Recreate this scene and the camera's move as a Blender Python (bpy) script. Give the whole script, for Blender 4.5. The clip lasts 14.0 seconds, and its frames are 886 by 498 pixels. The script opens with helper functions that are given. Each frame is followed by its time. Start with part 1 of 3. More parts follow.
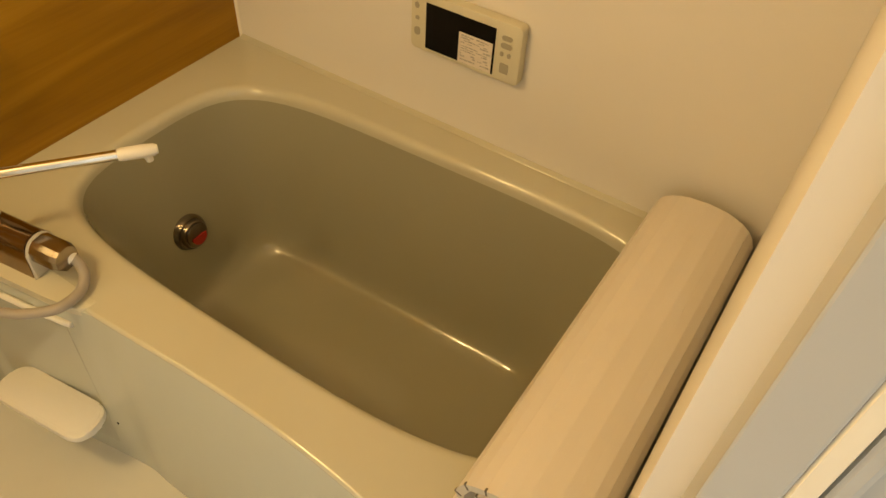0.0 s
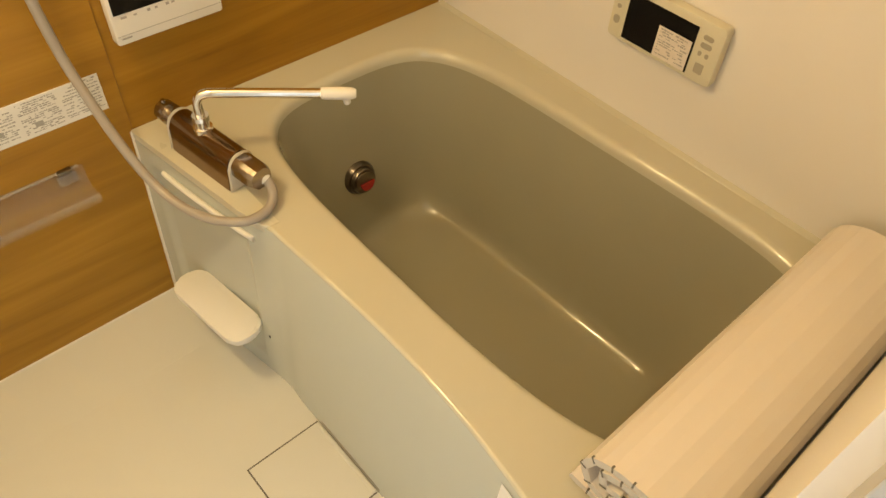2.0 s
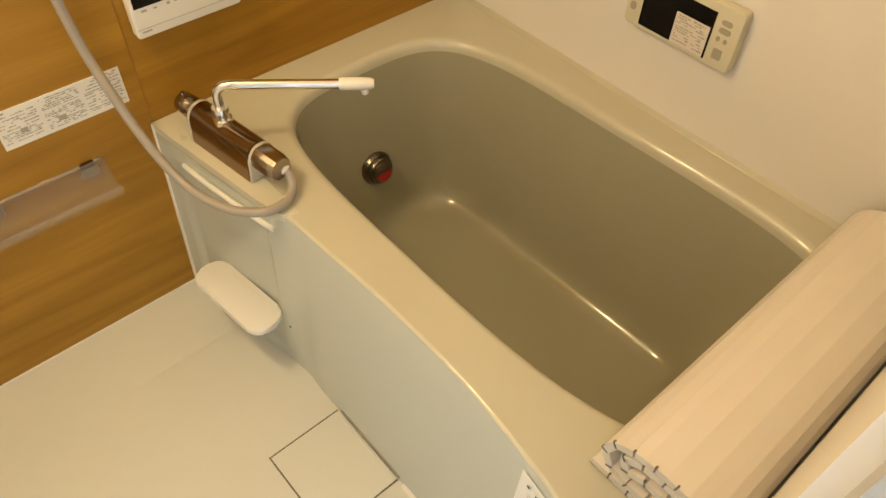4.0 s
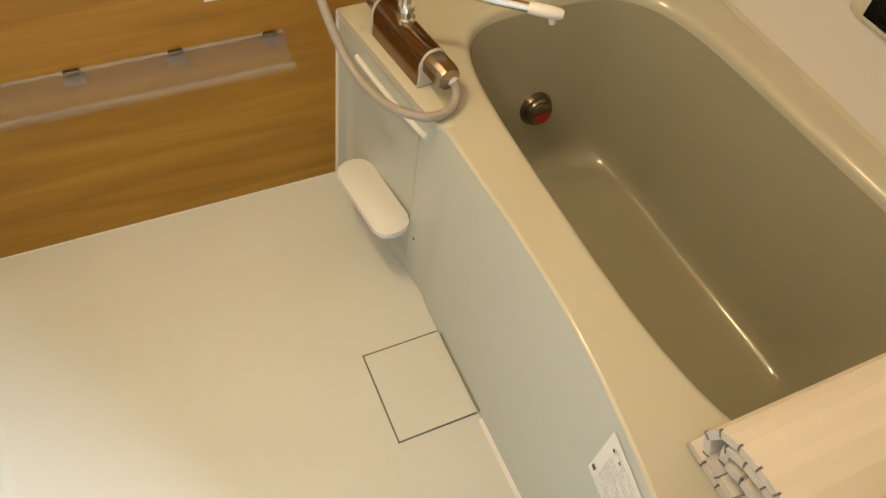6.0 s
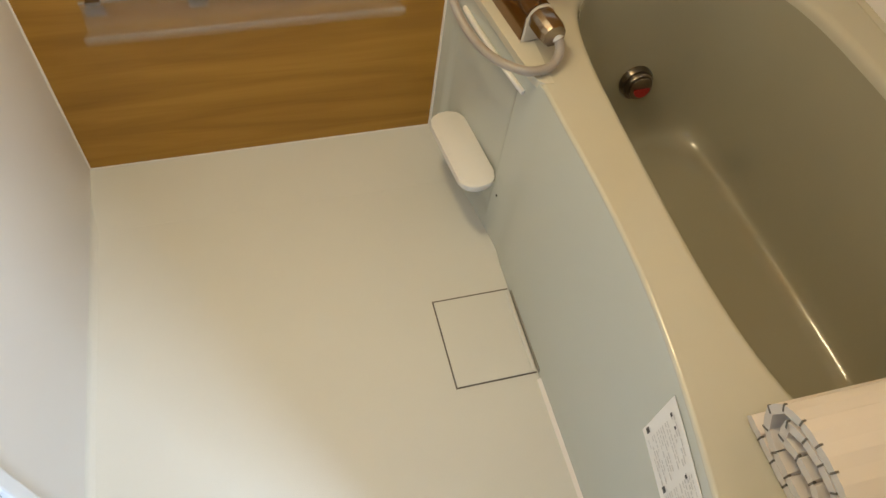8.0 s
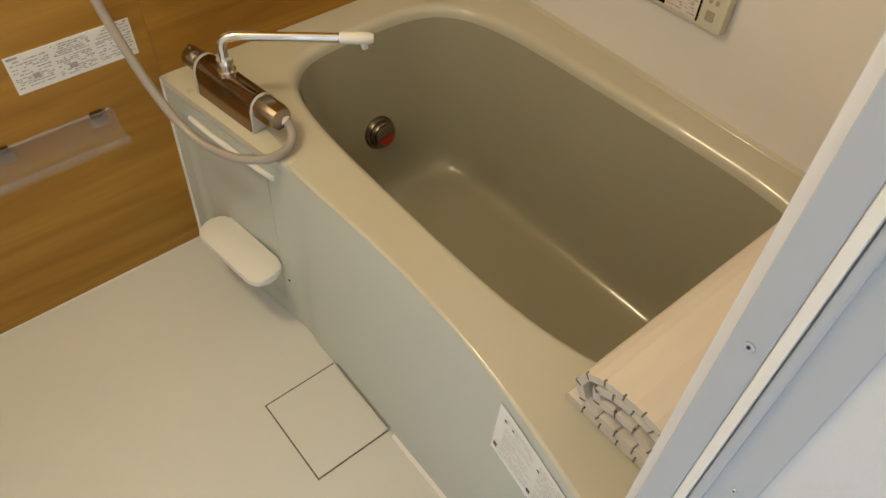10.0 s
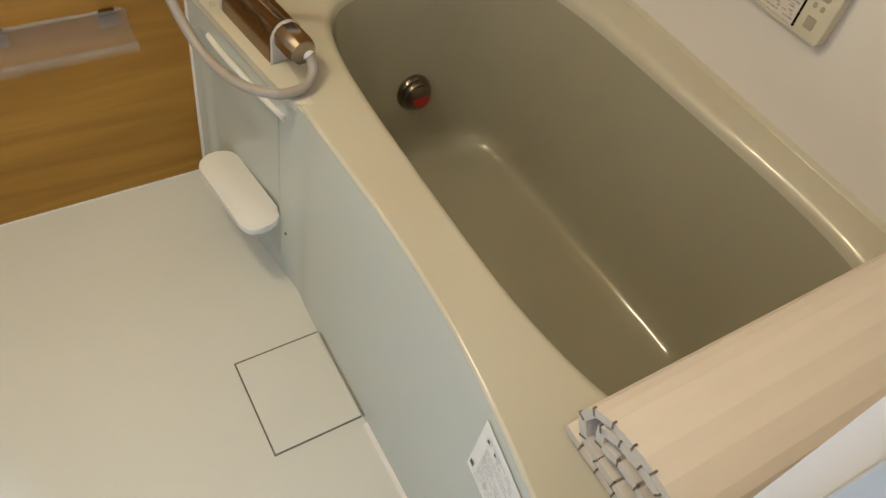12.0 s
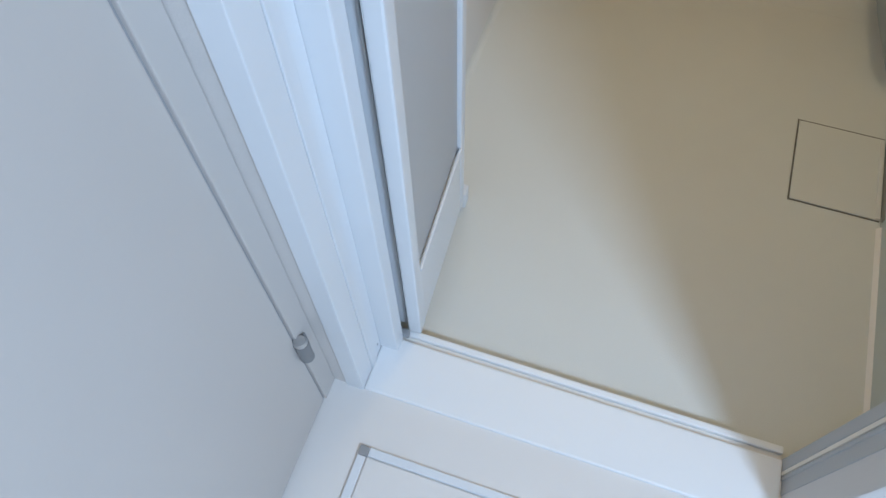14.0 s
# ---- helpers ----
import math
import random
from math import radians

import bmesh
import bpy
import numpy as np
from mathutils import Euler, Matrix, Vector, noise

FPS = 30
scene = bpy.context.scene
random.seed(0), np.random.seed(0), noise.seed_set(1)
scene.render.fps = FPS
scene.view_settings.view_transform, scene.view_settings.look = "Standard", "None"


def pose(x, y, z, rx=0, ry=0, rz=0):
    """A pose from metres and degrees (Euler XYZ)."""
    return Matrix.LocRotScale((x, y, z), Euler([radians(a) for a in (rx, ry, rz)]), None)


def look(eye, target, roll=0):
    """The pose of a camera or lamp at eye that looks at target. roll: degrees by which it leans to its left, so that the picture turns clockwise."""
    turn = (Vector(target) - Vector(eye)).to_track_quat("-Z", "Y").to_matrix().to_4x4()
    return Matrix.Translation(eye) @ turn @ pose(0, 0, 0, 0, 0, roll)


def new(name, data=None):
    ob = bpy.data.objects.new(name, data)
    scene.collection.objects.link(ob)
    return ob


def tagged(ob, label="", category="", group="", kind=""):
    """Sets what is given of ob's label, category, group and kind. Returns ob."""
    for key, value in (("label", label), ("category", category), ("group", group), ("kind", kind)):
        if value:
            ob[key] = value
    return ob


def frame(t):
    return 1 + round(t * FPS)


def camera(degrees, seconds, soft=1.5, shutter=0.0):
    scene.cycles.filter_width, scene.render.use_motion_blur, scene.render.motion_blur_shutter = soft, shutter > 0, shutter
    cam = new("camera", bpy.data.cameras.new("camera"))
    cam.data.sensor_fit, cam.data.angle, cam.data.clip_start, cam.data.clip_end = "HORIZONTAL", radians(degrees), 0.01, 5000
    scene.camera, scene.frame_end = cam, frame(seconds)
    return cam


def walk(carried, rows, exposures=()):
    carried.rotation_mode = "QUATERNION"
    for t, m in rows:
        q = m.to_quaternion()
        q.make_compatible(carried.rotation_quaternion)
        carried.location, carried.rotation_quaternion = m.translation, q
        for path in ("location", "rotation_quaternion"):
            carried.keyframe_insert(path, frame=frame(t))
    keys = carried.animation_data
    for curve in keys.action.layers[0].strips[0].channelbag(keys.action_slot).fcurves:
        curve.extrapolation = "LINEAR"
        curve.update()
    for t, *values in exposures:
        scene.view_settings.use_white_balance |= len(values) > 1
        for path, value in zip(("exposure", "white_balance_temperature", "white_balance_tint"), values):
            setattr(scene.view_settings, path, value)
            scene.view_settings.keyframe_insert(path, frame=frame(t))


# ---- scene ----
cam = camera(62.8, 14.0, soft=1.5)
PATH = [
    (0, (0.578, -1.178, 1.366), (1.756, -0.472, -0.088), 3.8),
    (0.5, (0.549, -1.168, 1.387), (1.704, -0.337, -0.018), 1.0),
    (1, (0.54, -1.181, 1.394), (1.683, -0.252, 0.04), -0.7),
    (1.5, (0.527, -1.178, 1.388), (1.55, -0.189, -0.017), 0.5),
    (2, (0.504, -1.166, 1.375), (1.439, -0.221, -0.119), 4.2),
    (2.5, (0.496, -1.171, 1.389), (1.414, -0.218, -0.111), 1.7),
    (5, (0.479, -1.165, 1.355), (1.313, -0.191, -0.18), 6.0),
    (5.5, (0.462, -1.168, 1.343), (1.204, -0.164, -0.22), 7.9),
    (6, (0.446, -1.172, 1.331), (1.043, -0.122, -0.263), 7.3),
    (6.5, (0.429, -1.185, 1.321), (0.886, -0.09, -0.289), 6.8),
    (7, (0.402, -1.195, 1.316), (0.766, -0.09, -0.311), 7.9),
    (9.5, (0.456, -1.26, 1.323), (1.125, -0.295, -0.296), 5.2),
    (10, (0.47, -1.26, 1.348), (1.33, -0.274, -0.165), 2.6),
    (10.5, (0.493, -1.267, 1.362), (1.514, -0.223, -0.005), 0.7),
    (11, (0.497, -1.272, 1.353), (1.591, -0.241, 0.033), 1.9),
    (11.5, (0.52, -1.23, 1.311), (1.517, -0.24, -0.113), 5.6),
    (12, (0.545, -1.194, 1.237), (1.338, -0.212, -0.315), 11.6),
    (12.5, (0.536, -1.259, 1.227), (0.859, -0.149, -0.405), 5.8),
    (13, (0.49, -1.371, 1.199), (0.351, -0.298, -0.483), -1.2),
    (13.5, (0.369, -1.468, 1.189), (0.068, -0.512, -0.542), -4.8),
    (14, (0.318, -1.601, 1.178), (-0.02, -0.704, -0.578), -2.0),
]
walk(cam, [(t, look(eye, target, roll)) for t, eye, target, roll in PATH],
     [(0, 0.1, 9700, 10), (0.5, 0.37, 8700, 10), (1.5, 0.45, 7900, 10), (5, 0.45, 6850, 10), (6.5, 0.32, 6300, 10), (7, 0.31, 6050, 10), (9.5, -0.1, 6000, 10), (10.5, 0.3, 6000, 10), (11, 0.33, 6000, 10),
      (12, 0.22, 5500, 10), (12.5, 0.28, 5450, 10), (13, -0.10, 5500, 10), (13.5, -0.40, 5550, 10), (14, -0.63, 5500, 10)])

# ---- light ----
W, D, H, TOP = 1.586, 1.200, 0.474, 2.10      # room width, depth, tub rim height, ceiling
world = bpy.data.worlds.new("world")
scene.world = world
world.use_nodes = True
world.node_tree.nodes["Background"].inputs[0].default_value = (0.75, 0.85, 1.0, 1)
world.node_tree.nodes["Background"].inputs[1].default_value = 0.05


def lamp(name, kind, m, power, color, size, size_y=None):
    data = bpy.data.lights.new(name, kind)
    data.energy, data.color = power, color
    if kind == "AREA":
        data.shape = "RECTANGLE"
        data.size, data.size_y = size, size_y or size
    else:
        data.shadow_soft_size = size
    ob = new(name, data)
    ob.matrix_world = m
    return ob


lamp("bath_lamp", "POINT", pose(0.37, -0.27, 1.66), 16.8, (1.0, 0.778, 0.415), 0.07)
lamp("dressing_room_lamp", "AREA", look((1.45, -2.33, 1.75), (0.35, -1.05, 0.4)), 46, (0.69, 0.835, 1.0), 0.34)


# ---- materials ----
def material(name, color, rough=0.5, metal=0.0, vary=0.05, scale=14.0, bump=0.0, bump_scale=300.0, coat=0.0, spec=0.5):
    m = bpy.data.materials.new(name)
    m.use_nodes = True
    n, l = m.node_tree.nodes, m.node_tree.links
    b = n["Principled BSDF"]
    b.inputs["Roughness"].default_value = rough
    b.inputs["Metallic"].default_value = metal
    b.inputs["Coat Weight"].default_value = coat
    b.inputs["Specular IOR Level"].default_value = spec
    geo = n.new("ShaderNodeNewGeometry")
    big = n.new("ShaderNodeTexNoise")
    big.inputs["Scale"].default_value = scale
    big.inputs["Detail"].default_value = 4
    l.new(geo.outputs["Position"], big.inputs["Vector"])
    ramp = n.new("ShaderNodeMix")
    ramp.data_type = "RGBA"
    ramp.inputs["A"].default_value = (*[c * (1 - vary) for c in color], 1)
    ramp.inputs["B"].default_value = (*[min(1, c * (1 + vary)) for c in color], 1)
    l.new(big.outputs["Fac"], ramp.inputs["Factor"])
    l.new(ramp.outputs["Result"], b.inputs["Base Color"])
    wear = n.new("ShaderNodeMapRange")
    wear.inputs["To Min"].default_value = max(0.0, rough * 0.85)
    wear.inputs["To Max"].default_value = min(1.0, rough * 1.15)
    l.new(big.outputs["Fac"], wear.inputs["Value"])
    l.new(wear.outputs["Result"], b.inputs["Roughness"])
    if bump:
        fine = n.new("ShaderNodeTexNoise")
        fine.inputs["Scale"].default_value = bump_scale
        l.new(geo.outputs["Position"], fine.inputs["Vector"])
        bp = n.new("ShaderNodeBump")
        bp.inputs["Strength"].default_value = bump
        bp.inputs["Distance"].default_value = 0.002
        l.new(fine.outputs["Fac"], bp.inputs["Height"])
        l.new(bp.outputs["Normal"], b.inputs["Normal"])
    return m


def wood_material(name, tones, shift=0.0):
    m = bpy.data.materials.new(name)
    m.use_nodes = True
    n, l = m.node_tree.nodes, m.node_tree.links
    b = n["Principled BSDF"]
    geo = n.new("ShaderNodeNewGeometry")
    mp = n.new("ShaderNodeMapping")
    mp.inputs["Scale"].default_value = (1.1, 1.0, 13.0)
    mp.inputs["Location"].default_value = (shift, 0, shift * 3)
    l.new(geo.outputs["Position"], mp.inputs["Vector"])
    broad = n.new("ShaderNodeTexNoise")
    broad.inputs["Scale"].default_value = 1.3
    broad.inputs["Detail"].default_value = 5
    broad.inputs["Distortion"].default_value = 1.2
    l.new(mp.outputs["Vector"], broad.inputs["Vector"])
    mp2 = n.new("ShaderNodeMapping")
    mp2.inputs["Scale"].default_value = (6.0, 1.0, 210.0)
    mp2.inputs["Location"].default_value = (shift, 0, shift)
    l.new(geo.outputs["Position"], mp2.inputs["Vector"])
    fine = n.new("ShaderNodeTexNoise")
    fine.inputs["Scale"].default_value = 1.0
    fine.inputs["Detail"].default_value = 6
    l.new(mp2.outputs["Vector"], fine.inputs["Vector"])
    mixv = n.new("ShaderNodeMath")
    mixv.operation = "MULTIPLY_ADD"
    mixv.inputs[1].default_value = 0.16
    l.new(fine.outputs["Fac"], mixv.inputs[0])
    sub = n.new("ShaderNodeMath")
    sub.operation = "SUBTRACT"
    sub.inputs[1].default_value = 0.08
    l.new(broad.outputs["Fac"], sub.inputs[0])
    l.new(sub.outputs[0], mixv.inputs[2])
    ramp = n.new("ShaderNodeValToRGB")
    ramp.color_ramp.elements[0].position, ramp.color_ramp.elements[0].color = 0.22, (*tones[0], 1)
    ramp.color_ramp.elements[1].position, ramp.color_ramp.elements[1].color = 0.80, (*tones[2], 1)
    mid = ramp.color_ramp.elements.new(0.5)
    mid.color = (*tones[1], 1)
    l.new(mixv.outputs[0], ramp.inputs["Fac"])
    l.new(ramp.outputs["Color"], b.inputs["Base Color"])
    b.inputs["Roughness"].default_value = 0.42
    b.inputs["Specular IOR Level"].default_value = 0.35
    bp = n.new("ShaderNodeBump")
    bp.inputs["Strength"].default_value = 0.08
    bp.inputs["Distance"].default_value = 0.001
    l.new(fine.outputs["Fac"], bp.inputs["Height"])
    l.new(bp.outputs["Normal"], b.inputs["Normal"])
    return m


def clear_material(name, tint, rough, alpha_mix):
    m = bpy.data.materials.new(name)
    m.use_nodes = True
    b = m.node_tree.nodes["Principled BSDF"]
    b.inputs["Base Color"].default_value = (*tint, 1)
    b.inputs["Roughness"].default_value = rough
    b.inputs["IOR"].default_value = 1.3
    b.inputs["Transmission Weight"].default_value = alpha_mix
    return m


WOOD = wood_material("wood_laminate", ((0.25, 0.116, 0.012), (0.355, 0.176, 0.020), (0.45, 0.238, 0.032)))
WOOD_B = wood_material("wood_laminate_b", ((0.26, 0.122, 0.013), (0.365, 0.183, 0.021), (0.46, 0.245, 0.034)), 3.7)
WOOD_DARK = material("dark_wood_edge", (0.25, 0.12, 0.028), 0.5)
WALL = material("white_wall_panel", (0.765, 0.738, 0.70), 0.42, vary=0.02, scale=3, bump=0.05, bump_scale=220)
FLOOR = material("cream_bath_floor", (0.69, 0.685, 0.627), 0.48, vary=0.03, scale=5, bump=0.25, bump_scale=420)
# one tub resin in two tones: lit for the rim, shaded for the basin
TUB_LIT = material("cream_tub_resin_lit", (0.55, 0.53, 0.428), 0.14, vary=0.03, scale=6, coat=0.3)
TUB_SHADED = material("greige_tub_resin_shaded", (0.375, 0.356, 0.265), 0.13, vary=0.03, scale=6, coat=0.3)
APRON = material("pale_grey_apron", (0.52, 0.545, 0.488), 0.20, vary=0.02, scale=4)
COUNTER = material("cream_counter_resin", (0.60, 0.575, 0.47), 0.28, vary=0.02, scale=8)
WHITE = material("white_plastic", (0.80, 0.78, 0.73), 0.35, vary=0.02)
IVORY = material("ivory_plastic", (0.64, 0.61, 0.485), 0.38, vary=0.03)
GASKET = material("cream_gasket", (0.80, 0.73, 0.61), 0.5, vary=0.03)
SEAL = material("white_sealant", (0.83, 0.78, 0.70), 0.5, vary=0.03)
BLACK = material("black_display", (0.008, 0.0075, 0.008), 0.10, vary=0.1, spec=0.25)
CHROME = material("chrome", (0.80, 0.78, 0.75), 0.10, 1.0, vary=0.03)
BRONZE = material("bronze_chrome", (0.27, 0.18, 0.11), 0.16, 1.0, vary=0.08, scale=40)
GUNMETAL = material("smoked_chrome", (0.38, 0.33, 0.28), 0.17, 1.0, vary=0.06, scale=40)
BAND = material("pale_band_plastic", (0.60, 0.57, 0.51), 0.25, vary=0.06, scale=60)
DARK_STEEL = material("dark_steel", (0.22, 0.19, 0.16), 0.3, 1.0, vary=0.1)
RED = material("red_plastic", (0.36, 0.018, 0.018), 0.35, vary=0.08)
HOSE = material("grey_hose", (0.34, 0.305, 0.27), 0.34, vary=0.05)
LID = material("beige_lid_slat", (0.76, 0.703, 0.64), 0.45, vary=0.03, scale=9)
lid_nodes, lid_links = LID.node_tree.nodes, LID.node_tree.links
slat_info, slat_range, slat_tone = lid_nodes.new("ShaderNodeObjectInfo"), lid_nodes.new("ShaderNodeMapRange"), lid_nodes.new("ShaderNodeHueSaturation")
slat_range.inputs["To Min"].default_value, slat_range.inputs["To Max"].default_value = 0.94, 1.05
lid_links.new(slat_info.outputs["Random"], slat_range.inputs["Value"])
lid_links.new(slat_range.outputs["Result"], slat_tone.inputs["Value"])
lid_links.new(lid_nodes["Principled BSDF"].inputs["Base Color"].links[0].from_socket, slat_tone.inputs["Color"])
lid_links.new(slat_tone.outputs["Color"], lid_nodes["Principled BSDF"].inputs["Base Color"])
LID_END = material("grey_lid_end", (0.58, 0.545, 0.49), 0.5, vary=0.06, scale=30)
SHADE_STRIP = material("painted_shade_strip", (0.27, 0.25, 0.20), 0.6)
TOE = material("brown_grey_slot", (0.16, 0.145, 0.12), 0.7)
DARK = material("dark_gap", (0.03, 0.027, 0.023), 0.8, vary=0.2)
# frame tone for the side turned from the lamp, darkened to carry its shade
JAMB_SHADED = material("white_aluminium_shaded", (0.43, 0.43, 0.425), 0.38, vary=0.03, scale=9)
FRAME = material("white_door_frame", (0.76, 0.775, 0.785), 0.36, vary=0.02)
PANEL = clear_material("frosted_panel", (0.71, 0.71, 0.70), 0.5, 0.35)
ACRYLIC = clear_material("clear_acrylic", (0.50, 0.50, 0.50), 0.12, 0.0)
ACRYLIC.node_tree.nodes["Principled BSDF"].inputs["Alpha"].default_value = 0.10
RACK_EDGE = clear_material("acrylic_edge", (0.62, 0.60, 0.56), 0.2, 0.0)
RACK_EDGE.node_tree.nodes["Principled BSDF"].inputs["Alpha"].default_value = 0.25
RACK_CLIP = clear_material("smoky_acrylic", (0.40, 0.42, 0.44), 0.3, 0.0)
RACK_CLIP.node_tree.nodes["Principled BSDF"].inputs["Alpha"].default_value = 0.18
SILL = material("white_sill_resin", (0.86, 0.86, 0.85), 0.32, vary=0.02, scale=5)
NOTICE = material("greyed_label", (0.72, 0.66, 0.60), 0.5, vary=0.10, scale=70)
PAPER = material("white_label", (0.82, 0.80, 0.75), 0.5, vary=0.03, scale=60)
INK = material("grey_print", (0.40, 0.38, 0.35), 0.6, vary=0.2, scale=200)
BUTTON = material("button_grey", (0.37, 0.34, 0.27), 0.5)
INK_LIGHT = material("pale_grey_print", (0.64, 0.62, 0.585), 0.6, vary=0.25, scale=260)
INK_DARK = material("dark_print", (0.09, 0.085, 0.08), 0.6, vary=0.2)
ROOM_WALL = material("white_wallpaper", (0.64, 0.61, 0.575), 0.7, vary=0.02, scale=5, bump=0.25, bump_scale=380)
ROOM_FLOOR = material("white_floor_sheet", (0.78, 0.745, 0.70), 0.45, vary=0.03, scale=7)
MIRROR = material("mirror_silvering", (0.86, 0.90, 0.88), 0.02, 1.0, vary=0.01)
GLASS_EDGE = material("green_glass_edge", (0.42, 0.58, 0.50), 0.2, vary=0.05)
ALU = material("aluminium", (0.55, 0.55, 0.55), 0.38, 0.9, vary=0.06)
DOOR_GREY = material("light_grey_door_sheet", (0.55, 0.515, 0.475), 0.5, vary=0.03, scale=6)
HINGE = material("dark_grey_hinge", (0.20, 0.20, 0.20), 0.45, vary=0.08)
GREY_PLASTIC = material("grey_plastic", (0.33, 0.33, 0.33), 0.5, vary=0.06)


# ---- builders ----
def mesh_from(name, bm, mat, smooth=None):
    bmesh.ops.recalc_face_normals(bm, faces=bm.faces)
    me = bpy.data.meshes.new(name)
    bm.to_mesh(me)
    bm.free()
    for m in mat if isinstance(mat, (list, tuple)) else [mat]:
        me.materials.append(m)
    if smooth is not None:
        me.shade_smooth()
        me.set_sharp_from_angle(angle=radians(smooth))
    return me


def part(name, bm, mat, parent=None, label="", smooth=None):
    ob = new(name, mesh_from(name, bm, mat, smooth))
    if parent is not None:
        ob.parent = parent
        ob.matrix_parent_inverse = parent.matrix_world.inverted()
    if label:
        ob["label"] = label
    return ob


def thing(name, at, label, category, group=""):
    ob = new(name)
    ob.empty_display_size = 0.05
    ob.matrix_world = Matrix.Translation(at)
    return tagged(ob, label, category, group)


def box(x0, x1, y0, y1, z0, z1, bevel=0.0, seg=2, bm=None):
    b = bm or bmesh.new()
    made = bmesh.ops.create_cube(b, size=1)["verts"]
    for v in made:
        v.co = Vector((x0 + (v.co.x + .5) * (x1 - x0), y0 + (v.co.y + .5) * (y1 - y0), z0 + (v.co.z + .5) * (z1 - z0)))
    if bevel:
        edges = {e for v in made for e in v.link_edges}
        bmesh.ops.bevel(b, geom=list(edges), offset=bevel, segments=seg, affect="EDGES", profile=0.6)
    return b


def tube(points, radius, seg=16, bm=None, closed_ends=True):
    """A round tube along points; radius a number or one for each point."""
    b = bm or bmesh.new()
    pts = [Vector(p) for p in points]
    rad = radius if isinstance(radius, (list, tuple)) else [radius] * len(pts)
    up = Vector((0.13, 0.21, 0.97)).normalized()
    rings = []
    side = None
    for i, p in enumerate(pts):
        t = (pts[min(i + 1, len(pts) - 1)] - pts[max(i - 1, 0)])
        if t.length < 1e-7:
            t = pts[-1] - pts[0]
        t.normalize()
        if side is None:
            side = t.cross(up).normalized()
        side = (side - t * side.dot(t)).normalized()
        oth = t.cross(side)
        rings.append([b.verts.new(p + rad[i] * (math.cos(a) * side + math.sin(a) * oth))
                      for a in (2 * math.pi * k / seg for k in range(seg))])
    for r, s in zip(rings, rings[1:]):
        for k in range(seg):
            b.faces.new((r[k], r[(k + 1) % seg], s[(k + 1) % seg], s[k]))
    if closed_ends:
        b.faces.new(rings[0][::-1])
        b.faces.new(rings[-1])
    return b


def spline(points, steps=10):
    """Catmull-Rom through points."""
    p = [Vector(q) for q in points]
    p = [2 * p[0] - p[1]] + p + [2 * p[-1] - p[-2]]
    out = []
    for i in range(1, len(p) - 2):
        for k in range(steps):
            t = k / steps
            out.append(0.5 * (2 * p[i] + (p[i + 1] - p[i - 1]) * t + (2 * p[i - 1] - 5 * p[i] + 4 * p[i + 1] - p[i + 2]) * t * t
                              + (3 * p[i] - p[i - 1] - 3 * p[i + 1] + p[i + 2]) * t ** 3))
    return out + [p[-2]]


def prism(outline, axis, a0, a1, bevel=0.0):
    """A flat outline of 2D points pushed along an axis from a0 to a1."""
    b = bmesh.new()

    def at(p, a):
        return {"x": (a, p[0], p[1]), "y": (p[0], a, p[1]), "z": (p[0], p[1], a)}[axis]
    lo = [b.verts.new(at(p, a0)) for p in outline]
    hi = [b.verts.new(at(p, a1)) for p in outline]
    n = len(outline)
    b.faces.new(lo)
    b.faces.new(hi[::-1])
    for i in range(n):
        b.faces.new((lo[i], hi[i], hi[(i + 1) % n], lo[(i + 1) % n]))
    if bevel:
        rim = [e for e in b.edges if (e.verts[0] in lo) == (e.verts[1] in lo)]
        bmesh.ops.bevel(b, geom=rim, offset=bevel, segments=2, affect="EDGES", profile=0.6)
    return b


def round_rect(x0, x1, y0, y1, r, n=6):
    out = []
    for cx, cy, a0 in ((x1 - r, y1 - r, 0), (x0 + r, y1 - r, 90), (x0 + r, y0 + r, 180), (x1 - r, y0 + r, 270)):
        for k in range(n + 1):
            a = radians(a0 + 90 * k / n)
            out.append((cx + r * math.cos(a), cy + r * math.sin(a)))
    return out


def structure(name, bm, mat, label, smooth=None):
    return tagged(part(name, bm, mat, None, label, smooth), kind="structure", category="structure")


def bars(name, parent, place, rows, mat, label=""):
    """Lines of unreadable print: place(u, v, lift) gives a point, rows are (u0, u1, v, height)."""
    b = bmesh.new()
    for u0, u1, v, hgt in rows:
        vs = [b.verts.new(place(u, w, 0.0006)) for u, w in ((u0, v), (u1, v), (u1, v + hgt), (u0, v + hgt))]
        b.faces.new(vs)
    return tagged(part(name, b, mat, parent, label), kind="stuff")


# ---- the bathroom shell ----
structure("floor", box(-0.05, W + .05, -D - .002, 0.05, -0.06, 0.0), FLOOR, "cream textured resin bathroom floor")
wall = structure("wall_north", box(-0.05, W + .05, 0.0, 0.06, -0.06, TOP), WOOD, "brown wood-grain laminate wall panel with horizontal grain")
structure("wall_east", box(W, W + .06, -D - .12, 0.0, -0.06, TOP), WALL, "white satin bathroom wall panel")
structure("wall_west", box(-0.06, 0.0, -D - .0, 0.0, -0.06, TOP), WALL, "white satin bathroom wall panel")
structure("ceiling", box(-0.06, W + .06, -D - .10, 0.06, TOP, TOP + .05), WALL, "white bathroom ceiling panel")
# door opening from x 0.06 to 0.705, 1.95 high
DX0, DX1, DTOP = 0.058, 0.716, 1.95
b = box(DX1 + .03, W, -D - .07, -D + .0165, -0.06, TOP)
box(-0.06, DX0 - .03, -D - .07, -D, -0.06, TOP, bm=b)
box(DX0 - .03, DX1 + .03, -D - .07, -D, DTOP + .03, TOP, bm=b)
